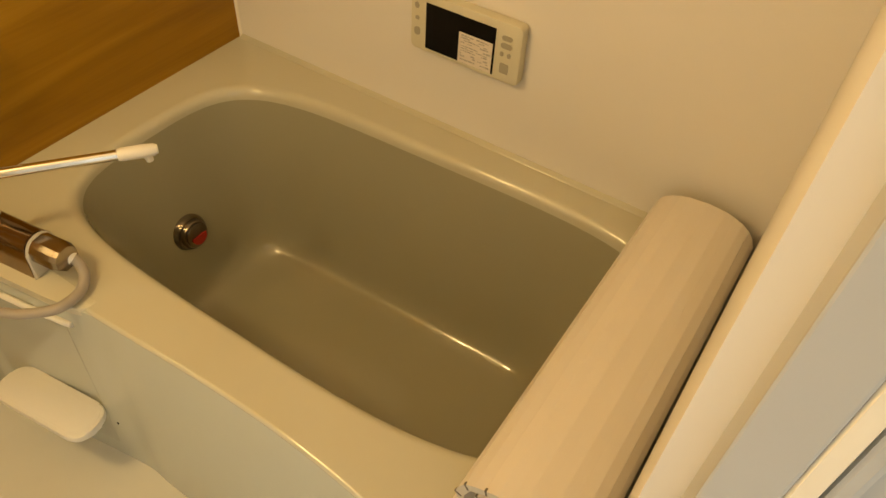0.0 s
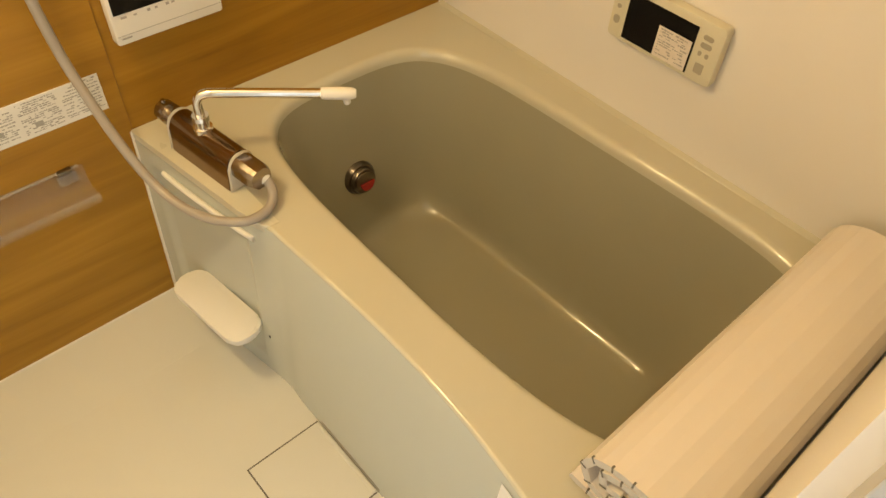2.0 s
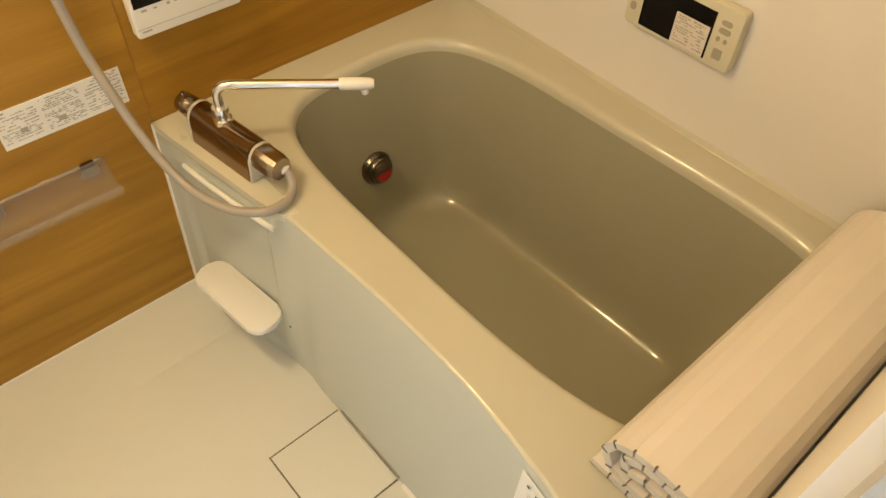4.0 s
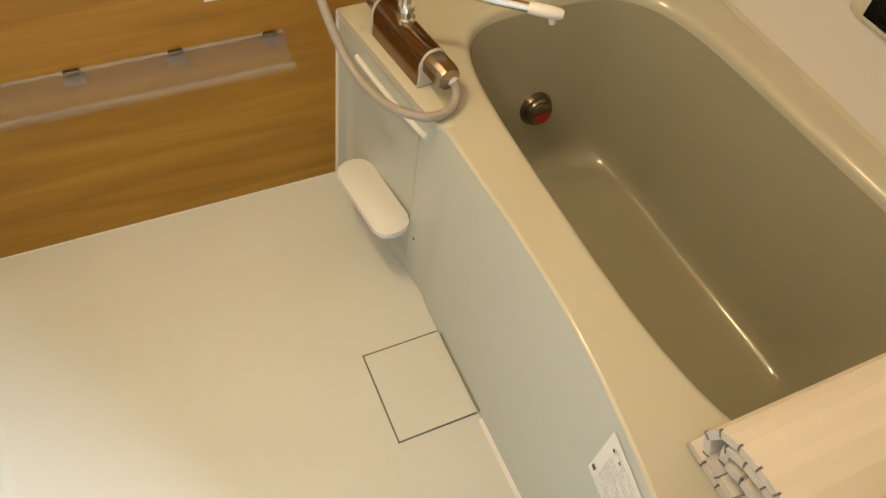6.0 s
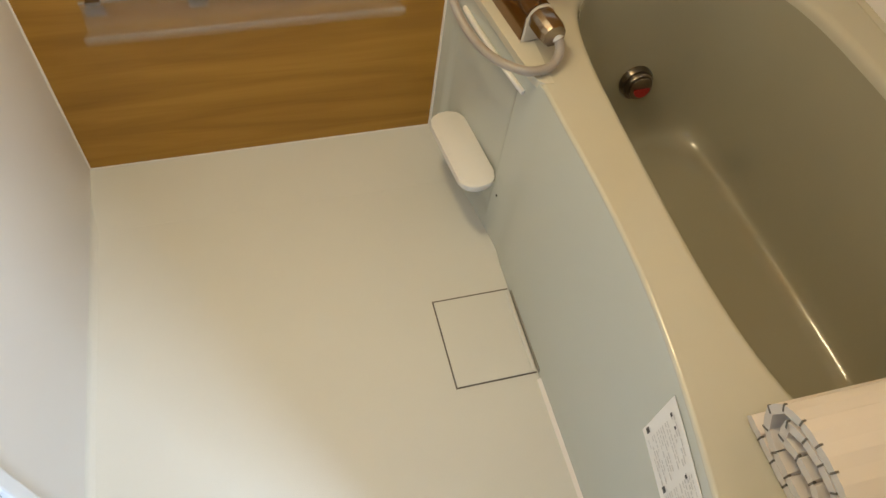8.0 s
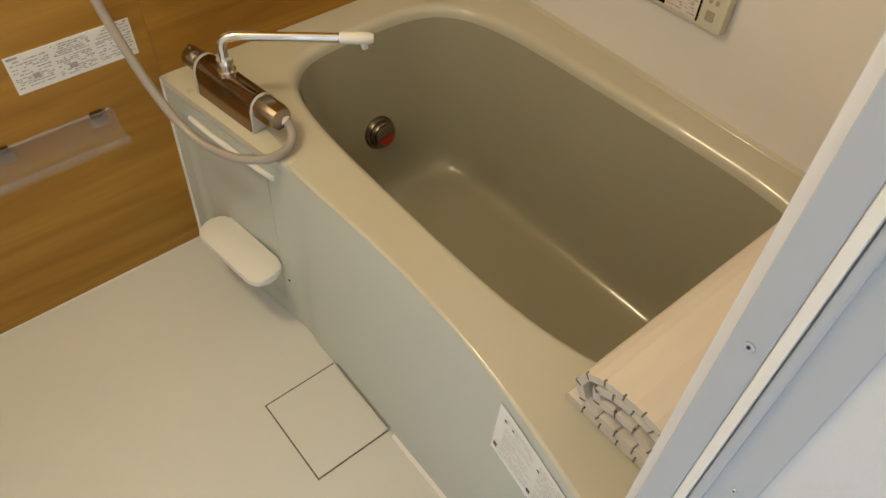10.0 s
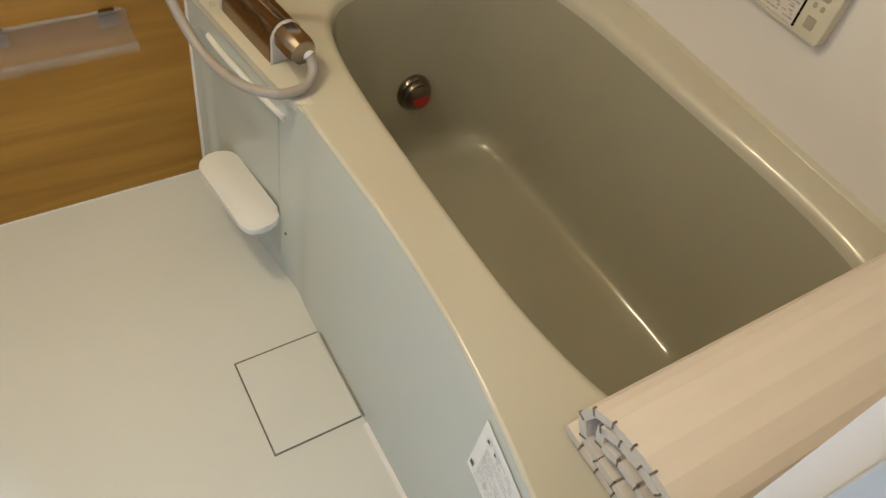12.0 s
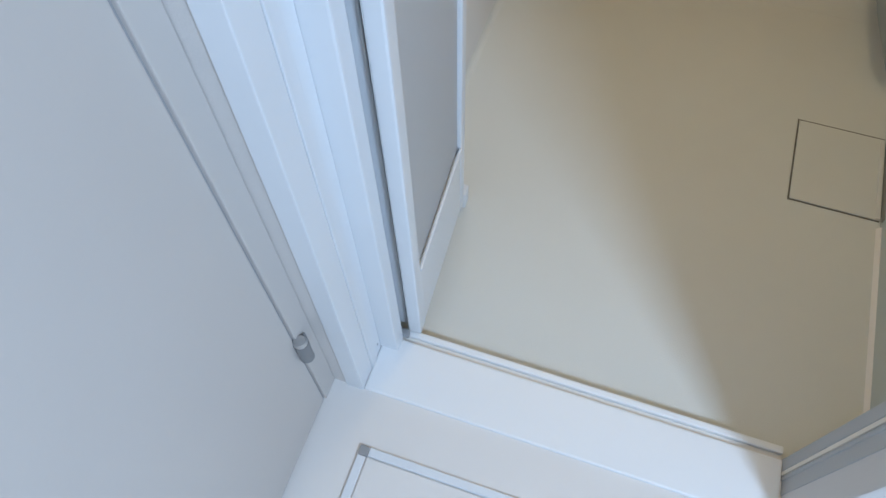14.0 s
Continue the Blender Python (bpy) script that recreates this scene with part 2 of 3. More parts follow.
structure("wall_south", b, WALL, "white bathroom wall with a door opening")

# second laminate panel left of the joint
part("panel", box(0.0, 0.812, -0.0025, -0.0001, 0.02, TOP), WOOD_B, wall)
part("joint", box(0.812, 0.8132, -0.0016, -0.0001, 0.02, TOP), WOOD_DARK, wall)
structure("floor_border", prism([(0, -.01), (0, .0172), (-.012, .0158), (-.150, .0012), (-.172, .0004), (-.172, -.01)], "x", 0.0, 0.842), FLOOR,
          "cream floor border rising gently to the wooden wall", 50)
structure("baseboard", prism([(0, .017), (0, .0215), (-.0028, .0215), (-.0040, .019), (-.0036, .017)], "x", 0.0, 0.80), SEAL,
          "white sealant line along the wooden wall")
structure("trim", prism([(0, 0), (.014, 0), (.009, .0018), (.0045, .0045), (.0018, .009), (0, .014)], "y", -D, 0.0), FLOOR,
          "rounded cream cove where floor meets wall", 40)
structure("corner_trim", prism([(0, 0), (.005, 0), (0, -.006)], "z", 0.02, TOP), SEAL, "white sealant in the wall corner")
structure("corner_trim", prism([(W, 0), (W - .004, 0), (W, -.005)], "z", H, TOP), SEAL, "white sealant in the wall corner")

# ---- bathtub ----
tub = thing("bathtub", (1.25, -0.6, 0), "greige glossy resin bathtub with a pale grey apron", "bathtub")
CX, CY, AX, BY, POW = 1.244, -0.600, 0.281, 0.521, 3.15


EDGE = np.polyfit((.30, .45, .60, .75, .87, .96, 1.05, 1.12, 1.20), (.871, .876, .882, .885, .879, .867, .851, .839, .823), 4)


def front_edge(y):
    """The rim's front edge, hollow in the middle."""
    return float(np.polyval(EDGE, min(1.2, max(0.30, -y))))


def oval(a, inset, ex=0.0, near=0.0):
    # the side at the wall runs straighter, a little askew
    c, s = math.cos(a), math.sin(a)
    w = max(0.0, c)
    k = POW + 1.3 * w + 2.6 * max(0.0, -c) * max(0.0, s)
    k += 3.0 * max(0.0, c) * max(0.0, s) * min(1.0, max(0.0, (inset - 0.03) / 0.05))
    r = (abs(c) ** k + abs(s) ** k) ** (-1 / k)
    x, y = CX + (AX - inset) * r * c, CY + (BY + (0.035 if s < 0 else 0) - inset) * r * s
    return x - w * (0.004 + 0.045 * (y - CY)), y


def outer(a):
    """Radial hit on the rim's outside."""
    c, s = math.cos(a), math.sin(a)
    best = 9
    if c > 1e-6:
        best = min(best, (W - CX) / c)
    if s > 1e-6:
        best = min(best, -CY / s)
    if s < -1e-6:
        best = min(best, (-D + .002 - CY) / s)
    if c < -1e-6:
        t = (0.9 - CX) / c
        for _ in range(12):
            t = (front_edge(CY + t * s) + .006 - CX) / c
        best = min(best, t)
    return CX + best * c, CY + best * s


angles = sorted([2 * math.pi * k / 144 for k in range(144)]
                + [math.atan2(y - CY, x - CX) % (2 * math.pi) for x, y in
                   ((W, 0), (W, -D + .002), (front_edge(0) + .006, 0), (front_edge(-D) + .006, -D + .002))])
profile = [(0.0, H), (0.004, H - .0006), (0.0085, H - .0025), (0.0125, H - .006), (0.0155, H - .0105), (0.0175, H - .0165), (0.019, H - .025),
           (0.031, .36), (0.048, .26), (0.064, .16), (0.074, .095), (0.080, .072), (0.087, .056), (0.097, .044), (0.110, .037), (0.128, .0335), (0.17, .032), (0.24, .031)]


def inner_point(a, d, z):
    x, y = oval(a, d)
    k = (H - z) / H
    # the near end slopes as a backrest, the far end stands steep
    if y < CY - 0.25:
        y += 0.15 * k * min(1.0, (CY - 0.25 - y) / 0.2)
    # soft hollow where the far end runs into the bottom
    if d > 0.06:
        w = min(1.0, max(0.0, (y - CY - 0.12) / 0.22))
        z += 0.022 * w * w * (3 - 2 * w) * max(0.0, 1 - (d - 0.068) / 0.172) ** 1.6
    return x + (0.010 * k * min(1.0, (x - CX) / 0.15) if x > CX else 0.0), y, z


def skin(b, rings):
    n = len(rings[0])
    for r, s in zip(rings, rings[1:]):
        for k in range(n):
            b.faces.new((r[k], r[(k + 1) % n], s[(k + 1) % n], s[k]))


# the rim: a flat ledge that rolls over into the basin and down the front
b = bmesh.new()
skin(b, [[b.verts.new((*outer(a), H)) for a in angles]] + [[b.verts.new(inner_point(a, d, z)) for a in angles] for d, z in profile[:7]])
nose = [(.006, 0.0), (.0042, -.0004), (.0026, -.0013), (.0013, -.0027), (.0004, -.0046), (0.0, -.0070), (0.0012, -.0095)]
ys = [-D + .002 + k * (D - .002) / 60 for k in range(61)]
prev = None
for dx, dz in nose:
    row = [b.verts.new((front_edge(y) + dx, y, H + dz)) for y in ys]
    if prev:
        for k in range(60):
            b.faces.new((prev[k], prev[k + 1], row[k + 1], row[k]))
    prev = row
bmesh.ops.remove_doubles(b, verts=b.verts, dist=0.0003)
part("rim", b, TUB_LIT, tub, "cream resin rim, lit tone of the tub resin", 50)
part("upstand", prism([(W - .0004, H + .0004), (W - .0105, H + .0004), (W - .0095, H + .0022), (W - .006, H + .0032), (W - .003, H + .0058), (W - .0004, H + .0075)], "y", -D + .020, -0.006), TUB_LIT, tub, smooth=50)
b = bmesh.new()
rings = [[b.verts.new(inner_point(a, d, z)) for a in angles] for d, z in profile[6:]]
skin(b, rings)
b.faces.new(rings[-1])
part("basin", b, TUB_SHADED, tub, smooth=60)

# apron: straight at the floor, follows the rim's curve at the top, runs flush into the faucet counter
def apron_x(y, z):
    x = 0.850 + (front_edge(y) + .003 - 0.850) * (max(0.0, z) / (H - .0075)) ** 1.3
    w = min(1.0, max(0.0, (y + 0.43) / 0.075))
    w = w * w * (3 - 2 * w)
    return (1 - w) * x + w * (0.7917 - 0.163 * y + 0.019 * z / H)


b = bmesh.new()
ys = [-D + .003 + k * (D - .003 - .352) / 44 for k in range(45)]
rows = []
for k in range(13):
    z = (H - .0075) * k / 12
    rows.append([b.verts.new((apron_x(y, z), y, z)) for y in ys])
rows.append([b.verts.new((apron_x(y, H - .0075) + .014, y, H - .0076)) for y in ys])
for r, s in zip(rows, rows[1:]):
    for k in range(44):
        b.faces.new((r[k], r[k + 1], s[k + 1], s[k]))
apron = part("apron", b, APRON, tub, "pale grey curved front panel", 60)
mod = apron.modifiers.new("thick", "SOLIDIFY")
mod.thickness = 0.006
mod.offset = 0
mod.use_rim = False
# no opening here: a dark strip stands for the shade at the apron's foot
part("toe_shade", box(0.8455, 0.853, -0.694, -0.502, 0.004, 0.017, 0.003), SHADE_STRIP, apron, "dark strip standing in for shade above the drain")
part("floor_joint", prism([(0.852, 0), (0.840, 0), (0.845, .006), (0.852, .010)], "y", -D, -0.705), SEAL, apron)

# circulation fitting on the end wall
fit_at = Vector((1.229, -0.141, 0.211))
ax = Vector((0, -1, 0.165)).normalized()


def disc(name, parent, d0, d1, r0, r1, mat, label=""):
    return part(name, tube([fit_at + ax * d0, fit_at + ax * (d0 * .3 + d1 * .7), fit_at + ax * d1], [r0, r0, r1], 28), mat, parent, label, 40)


fitting = disc("inlet_fitting", tub, -0.02, 0.010, 0.041, 0.037, DARK_STEEL, "dark metal water inlet fitting with a red centre")
disc("ring", fitting, 0.008, 0.021, 0.033, 0.030, DARK_STEEL)
disc("ring", fitting, 0.021, 0.027, 0.027, 0.0245, DARK_STEEL)
cap = bmesh.new()
q = [fit_at + ax * 0.0285 + 0.019 * (math.cos(t) * Vector((1, 0, 0)) + math.sin(t) * Vector((0, 0.165, 1)).normalized())
     for t in (radians(175 + 190 * k / 20) for k in range(21))]
lo = [cap.verts.new(p) for p in q]
hi = [cap.verts.new(p + ax * 0.003) for p in q]
cap.faces.new(lo)
cap.faces.new(hi[::-1])
for i in range(21):
    cap.faces.new((lo[i], hi[i], hi[(i + 1) % 21], lo[(i + 1) % 21]))
part("red_mark", cap, RED, fitting, "red half disc")

# ---- faucet counter ----
counter = thing("faucet_counter", (0.85, -0.2, 0), "cream resin faucet counter with a recessed front and small shelf", "counter")
top_out = [(0.8075, -0.001), (0.831, -0.160), (0.8515, -0.300), (0.858, -0.335), (0.8615, -0.352), (0.8665, -0.365), (0.874, -0.373), (0.886, -0.376), (0.893, -0.376), (0.893, -0.001)]
part("counter_top", prism(top_out, "z", H - .016, H + .0009, 0.0008), COUNTER, counter, smooth=40)
# the front slants from the wooden wall to the apron
def front_x(y, z=0.2):
    return 0.789 - 0.163 * y + 0.019 * z / H


b = bmesh.new()
ZT = H - .0165
front = [b.verts.new((front_x(y, z), y, z)) for y, z in ((-0.001, 0.0), (-0.358, 0.0), (-0.358, ZT), (-0.001, ZT))]
back = [b.verts.new((0.885, y, z)) for y, z in ((-0.001, 0.0), (-0.358, 0.0), (-0.358, ZT), (-0.001, ZT))]
face = b.faces.new(front)
b.faces.new(back[::-1])
for i in range(4):
    b.faces.new((front[i], back[i], back[(i + 1) % 4], front[(i + 1) % 4]))
bmesh.ops.recalc_face_normals(b, faces=b.faces)
bmesh.ops.inset_region(b, faces=[face], thickness=0.040, depth=0.0, use_even_offset=True)
for thick, depth in ((0.004, -0.0010), (0.005, -0.0025), (0.006, -0.0036), (0.006, -0.0022), (0.006, -0.0006)):
    bmesh.ops.inset_region(b, faces=[face], thickness=thick, depth=depth, use_even_offset=True)
part("body", b, APRON, counter, "pale grey front with a shallow recess", 60)
part("rail", tube(spline([(front_x(y, .41) - 0.0005 - .004 * (1 - abs(2 * (y + .21) / .25) ** 4), y, .420) for y in (-0.085, -0.10, -0.15, -0.21, -0.27, -0.32, -0.335)], 5), 0.0055, 12), WHITE, counter,
     "white rounded ridge", 60)
part("edge_trim", prism([(0.7855, 0.012), (0.7905, 0.012), (0.8110, H - .002), (0.8060, H - .002)], "y", -0.008, -0.001), SEAL, counter)
turn = Matrix.Translation((0.797, -0.222, 0)) @ Matrix.Rotation(radians(7), 4, "Z")


def turned(outline):
    return [tuple((turn @ Vector((x, y, 0)))[:2]) for x, y in outline]


shelf = part("lower_shelf", prism(turned(round_rect(-0.038, 0.042, -0.113, 0.110, 0.030, 7)), "z", 0.152, 0.169, 0.006), WHITE, counter, "white rounded soap shelf", 40)
part("rim", prism(turned(round_rect(-0.031, 0.036, -0.106, 0.103, 0.025, 7)), "z", 0.1675, 0.1697, 0.001), WHITE, shelf, smooth=40)
part("screw", tube([(front_x(-.335, .13) - .001, -0.335, .130), (front_x(-.335, .13) + .002, -0.335, .130)], 0.003, 10), DARK, counter)

# ---- faucet ----
tap = thing("bath_faucet", (0.888, -0.2, H + .0009), "chrome thermostatic bath faucet with bronze body on the counter", "faucet")
TZ = H + .0009
# axis of the body, turned a little to the room
P0, P1 = Vector((0.868, -0.055, TZ + .047)), Vector((0.905, -0.318, TZ + .047))
AXD = (P1 - P0).normalized()
SID = Vector((-AXD.y, AXD.x, 0)) * -1           # towards the wash area
if SID.x > 0:
    SID = -SID


def along(s, side=0.0, up=0.0):
    return P0 + AXD * s + SID * side + Vector((0, 0, up))


def bar_section(s0, s1, mat, name, grow=0.0, label="", parent=None, foot=True):
    r = 0.026 + grow
    out = [(r * math.cos(radians(a)), r * math.sin(radians(a))) for a in range(0, 181, 15)]
    if foot:
        out += [(-r - .004, -.047), (r - .002, -.047)]
    else:
        out += [(r * math.cos(radians(a)), r * math.sin(radians(a))) for a in range(195, 360, 15)]
    bb = bmesh.new()
    lo = [bb.verts.new(along(s0, -u, v)) for u, v in out]
    hi = [bb.verts.new(along(s1, -u, v)) for u, v in out]
    k = len(out)
    bb.faces.new(lo)
    bb.faces.new(hi[::-1])
    for i in range(k):
        bb.faces.new((lo[i], hi[i], hi[(i + 1) % k], lo[(i + 1) % k]))
    rim_edges = [e for e in bb.edges if (e.verts[0] in lo) == (e.verts[1] in lo)]
    bmesh.ops.bevel(bb, geom=rim_edges, offset=0.0025, segments=2, affect="EDGES")
    return part(name, bb, mat, parent or tap, label, 35)


bar_section(0.040, 0.205, BRONZE, "body", label="bronze-brown polished faucet body")
bar_section(0.034, 0.040, BAND, "band", 0.0010, "pale plastic band")
bar_section(0.205, 0.211, BAND, "band", 0.0010, "pale plastic band")
cap = bmesh.new()
cap_out = [(0.0248 * math.cos(radians(a)), 0.0248 * math.sin(radians(a))) for a in (22, 45, 68, 112, 135, 158, 200, 245, 295, 340)]
cap_rings = [[cap.verts.new(along(s_, -u * k, v * k)) for u, v in cap_out] for s_, k in ((0.211, 1.0), (0.250, 1.0), (0.262, 0.86))]
skin(cap, cap_rings)
cap.faces.new(cap_rings[0])
cap.faces.new(cap_rings[-1][::-1])
part("end_cap", cap, GUNMETAL, tap, "faceted dark chrome temperature handle", 20)
knob = part("knob", tube([along(-0.016), along(-0.012), along(0.012), along(0.016), along(0.032)], [0.017, 0.0200, 0.0210, 0.018, 0.018], 24), GUNMETAL, tap, "dark chrome flow knob", 40)
part("lever", tube([along(-0.006, 0, .016), along(-0.006, 0, .0245)], [0.005, 0.004], 12), GUNMETAL, knob, smooth=40)
part("outlet", tube([(0.904, -0.292, 0.528), (0.908, -0.299, 0.521), (0.914, -0.310, 0.511)], [0.0135, 0.013, 0.0115], 18), WHITE, tap, "white hose connector", 40)
base = along(0.112, 0, 0.020)
part("spout_collar", tube([base, base + Vector((0, 0, .010)), base + Vector((0, 0, .012)), base + Vector((0, 0, .024)), base + Vector((0, 0, .026)), base + Vector((0, 0, .034))],
                          [0.017, 0.017, 0.013, 0.013, 0.0155, 0.0145], 24), CHROME, tap, smooth=40)
TIP = Vector((1.055, -0.292, 0.617))
elbow = base + Vector((0, 0, .080))
run = TIP - elbow
run.normalize()
pts = [base + Vector((0, 0, .02)), base + Vector((0, 0, .052))]
for k in range(9):
    t = k / 8
    a = base + Vector((0, 0, .055))
    c = elbow + run * 0.030
    m_ = elbow
    pts.append((1 - t) ** 2 * a + 2 * t * (1 - t) * m_ + t * t * c)
pts += [elbow + run * .08, TIP]
part("spout", tube(pts, 0.0085, 18), CHROME, tap, "chrome swivel spout", 60)
tip = part("spout_tip", tube([TIP - run * .004, TIP, TIP + run * .030, TIP + run * .050, TIP + run * .056], [0.0095, 0.0108, 0.0112, 0.0100, 0.007], 18), WHITE, tap, "white plastic spout tip", 40)
part("nozzle", tube([TIP + run * .038 + Vector((0, 0, -.006)), TIP + run * .040 + Vector((0, 0, -.020))], [0.0075, 0.006], 16), WHITE, tip, smooth=40)

# ---- shower hose ----
hose = thing("shower_hose", (0.9, -0.33, H), "grey plastic shower hose hanging from the faucet", "hose")
hose_pts = spline([(0.912, -0.306, 0.516), (0.916, -0.317, 0.506), (0.911, -0.332, 0.494), (0.892, -0.348, 0.4868), (0.864, -0.354, 0.4865), (0.838, -0.346, 0.4865),
                   (0.805, -0.300, 0.478), (0.783, -0.235, 0.476), (0.767, -0.175, 0.497), (0.753, -0.115, 0.553), (0.742, -0.068, 0.625), (0.734, -0.04, 0.69), (0.725, -0.03, 0.80), (0.71, -0.03, 1.05), (0.70, -0.04, 1.25)], 8)
part("tube", tube(hose_pts, 0.0085, 14), HOSE, hose, smooth=60)

# ---- rolled bath lid ----
lid = thing("rolled_bath_cover", (1.25, -1.09, H), "beige slatted bath cover rolled up on the tub rim", "bath cover")
LX0, LX1 = 0.930, 1.548


def spiral():
    """The rolled lid from its loose end inwards: (y, z) from the roll's middle, with two hollows inside."""
    turns = [(.0905, -.0487), (.060, -.0490), (.0, -.0487), (-.045, -.0472), (-.074, -.034), (-.0865, -.006), (-.078, .023), (-.045, .0435), (0, .0485),
             (.048, .0405), (.0755, .019), (.0775, -.010), (.056, -.0325), (.012, -.0355), (-.030, -.0350), (-.058, -.024), (-.0705, .000), (-.054, .0245),
             (-.010, .0345), (.034, .0285), (.0565, .011), (.048, -.007), (.014, .003), (-.016, .002), (-.044, -.008)]
    return [Vector(p[:2]) for p in spline([(y, z, 0) for y, z in turns], 16)]


path = spiral()
mid_y, mid_z = -1.0900, H + .002 + .0555
pitch = 0.0300
dist = [0.0]
for a_, b_ in zip(path, path[1:]):
    dist.append(dist[-1] + (b_ - a_).length)


def at_dist(d):
    for k in range(1, len(dist)):
        if dist[k] >= d:
            f = (d - dist[k - 1]) / (dist[k] - dist[k - 1])
            return path[k - 1].lerp(path[k], f)
    return path[-1]


count = int(dist[-1] / pitch)
sec = [(-.0128, -.0068), (.0128, -.0068), (.0156, .0010), (.0155, .0037), (.0, .0056), (-.0155, .0037), (-.0156, .0010)]
bm_s = bmesh.new()
lo = [bm_s.verts.new((LX0, u, v)) for u, v in sec]
hi = [bm_s.verts.new((LX1, u, v)) for u, v in sec]
f_lo = bm_s.faces.new(lo)
f_hi = bm_s.faces.new(hi[::-1])
for i in range(7):
    bm_s.faces.new((lo[i], hi[i], hi[(i + 1) % 7], lo[(i + 1) % 7]))
f_lo.material_index = f_hi.material_index = 1
slat_data = mesh_from("slat", bm_s, [LID, LID_END])
hook_bm = box(LX0 - .0008, LX0 + .004, -.0013, .0013, -.0055, .0052, 0.0003, 1)
hook_data = mesh_from("joint_end", hook_bm, TOE)
for k in range(count):
    p, q = at_dist(k * pitch), at_dist((k + 1) * pitch)
    m_ = (p + q) / 2
    ang = math.atan2((q - p).y, (q - p).x)
    s_ = new("slat", slat_data)
    s_.parent = lid
    s_.matrix_parent_inverse = lid.matrix_world.inverted()
    s_.matrix_basis = Matrix.Translation((0, mid_y + m_.x, mid_z + m_.y)) @ Matrix.Rotation(ang, 4, "X")
    h_ = new("joint_end", hook_data)
    h_.parent = lid
    h_.matrix_parent_inverse = lid.matrix_world.inverted()
    h_.matrix_basis = Matrix.Translation((0, mid_y + q.x, mid_z + q.y)) @ Matrix.Rotation(ang, 4, "X")


# ---- wall controllers ----
wc = thing("bath_controller", (0.926, -0.003, 0.71), "white water-heater remote with a black display on the wooden wall", "controller")
part("case", prism(round_rect(0.829, 1.027, 0.658, 0.7615, 0.005, 3), "y", -0.026, -0.003, 0.003), WHITE, wc, smooth=40)
part("display", box(0.8350, 1.0215, -0.0275, -0.024, 0.713, 0.755, 0.001), BLACK, wc, "glossy black display")
part("flap_line", box(0.832, 1.024, -0.0266, -0.024, 0.6745, 0.6752), INK, wc)
bars("print", wc, lambda u, v, d: (u, -0.0262 - d, v), [(0.846, 0.856, .704, .004), (0.868, 0.874, .704, .003), (0.892, 0.898, .7035, .005),
     (0.906, 0.911, .704, .004), (0.926, 0.932, .7035, .005), (0.936, 0.942, .704, .004), (0.958, 0.980, .7045, .003), (0.992, 1.014, .7045, .004), (0.838, 0.856, .668, .003)], INK, "grey button marks")

tv = thing("bath_controller", (W, -0.60, 0.68), "ivory bath monitor with a black screen on the white wall", "controller")
part("case", prism(round_rect(-0.715, -0.488, 0.641, 0.755, 0.010, 4), "x", W - .024, W - .0005, 0.006), IVORY, tv, smooth=40)
TVX = W - .0245
part("screen", box(TVX - .001, TVX + .004, -0.665, -0.522, 0.650, 0.739, 0.001), BLACK, tv, "black glass screen")
stick = part("sticker", box(TVX - .0018, TVX, -0.6615, -0.593, 0.651, 0.709), NOTICE, tv, "white notice sticker on the screen")
rows_ = []
rnd = random.Random(11)
for z in (.7035, .699, .6945, .690, .6835, .679, .6745, .668, .6635, .657):
    u = -0.598
    while u > -0.652:
        w = rnd.uniform(.002, .009)
        if rnd.random() < .72:
            rows_.append((u, u - w, z, rnd.uniform(.0016, .0032)))
        u -= w + .0014
bars("print", stick, lambda u, v, d: (TVX - .0018 - d, u, v), rows_, INK)
for y0, y1, z0, z1 in ((-0.498, -0.507, .722, .733), (-0.499, -0.508, .700, .708), (-0.497, -0.510, .670, .686), (-0.677, -0.697, .723, .732),
                       (-0.676, -0.698, .708, .718), (-0.676, -0.683, .692, .701), (-0.690, -0.697, .692, .701), (-0.678, -0.695, .660, .679)):
    rr = min(y0 - y1, z1 - z0) * (0.46 if (y0 - y1) * (z1 - z0) < .00024 else 0.12)
    part("button", prism(round_rect(y1, y0, z0, z1, rr, 4), "x", TVX - .0006, TVX + .004), BUTTON, tv)

# ---- notice plate on the wood ----
plate = thing("notice_plate", (0.675, -0.0026, 0.575), "white notice sticker with fine print on the wooden wall", "sticker")
part("sheet", box(0.566, 0.785, -0.0040, -0.0026, 0.539, 0.613), PAPER, plate)
rows_ = []
rnd = random.Random(5)
for col, z1, z0 in ((0.571, 0.600, 0.546), (0.644, 0.606, 0.543), (0.716, 0.608, 0.548)):
    z = z1
    while z > z0:
        u = col + (0.010 if rnd.random() < .2 else 0.0)
        while u < col + .062:
            w = rnd.uniform(.0015, .0075)
            if rnd.random() < .74:
                rows_.append((u, min(u + w, col + .066), z, rnd.uniform(.0014, .0027)))
            u += w + .0012
        z -= rnd.choice((0.0038, 0.0042, 0.0062))
bars("print", plate, lambda u, v, d: (u, -0.0040 - d, v), rows_, INK, "lines of small grey print")
bars("picture", plate, lambda u, v, d: (u, -0.0043 - d, v), [(0.570, 0.588, .6065, .004), (0.600, 0.612, .562, .009), (0.662, 0.676, .556, .010), (0.752, 0.764, .560, .008)], INK)

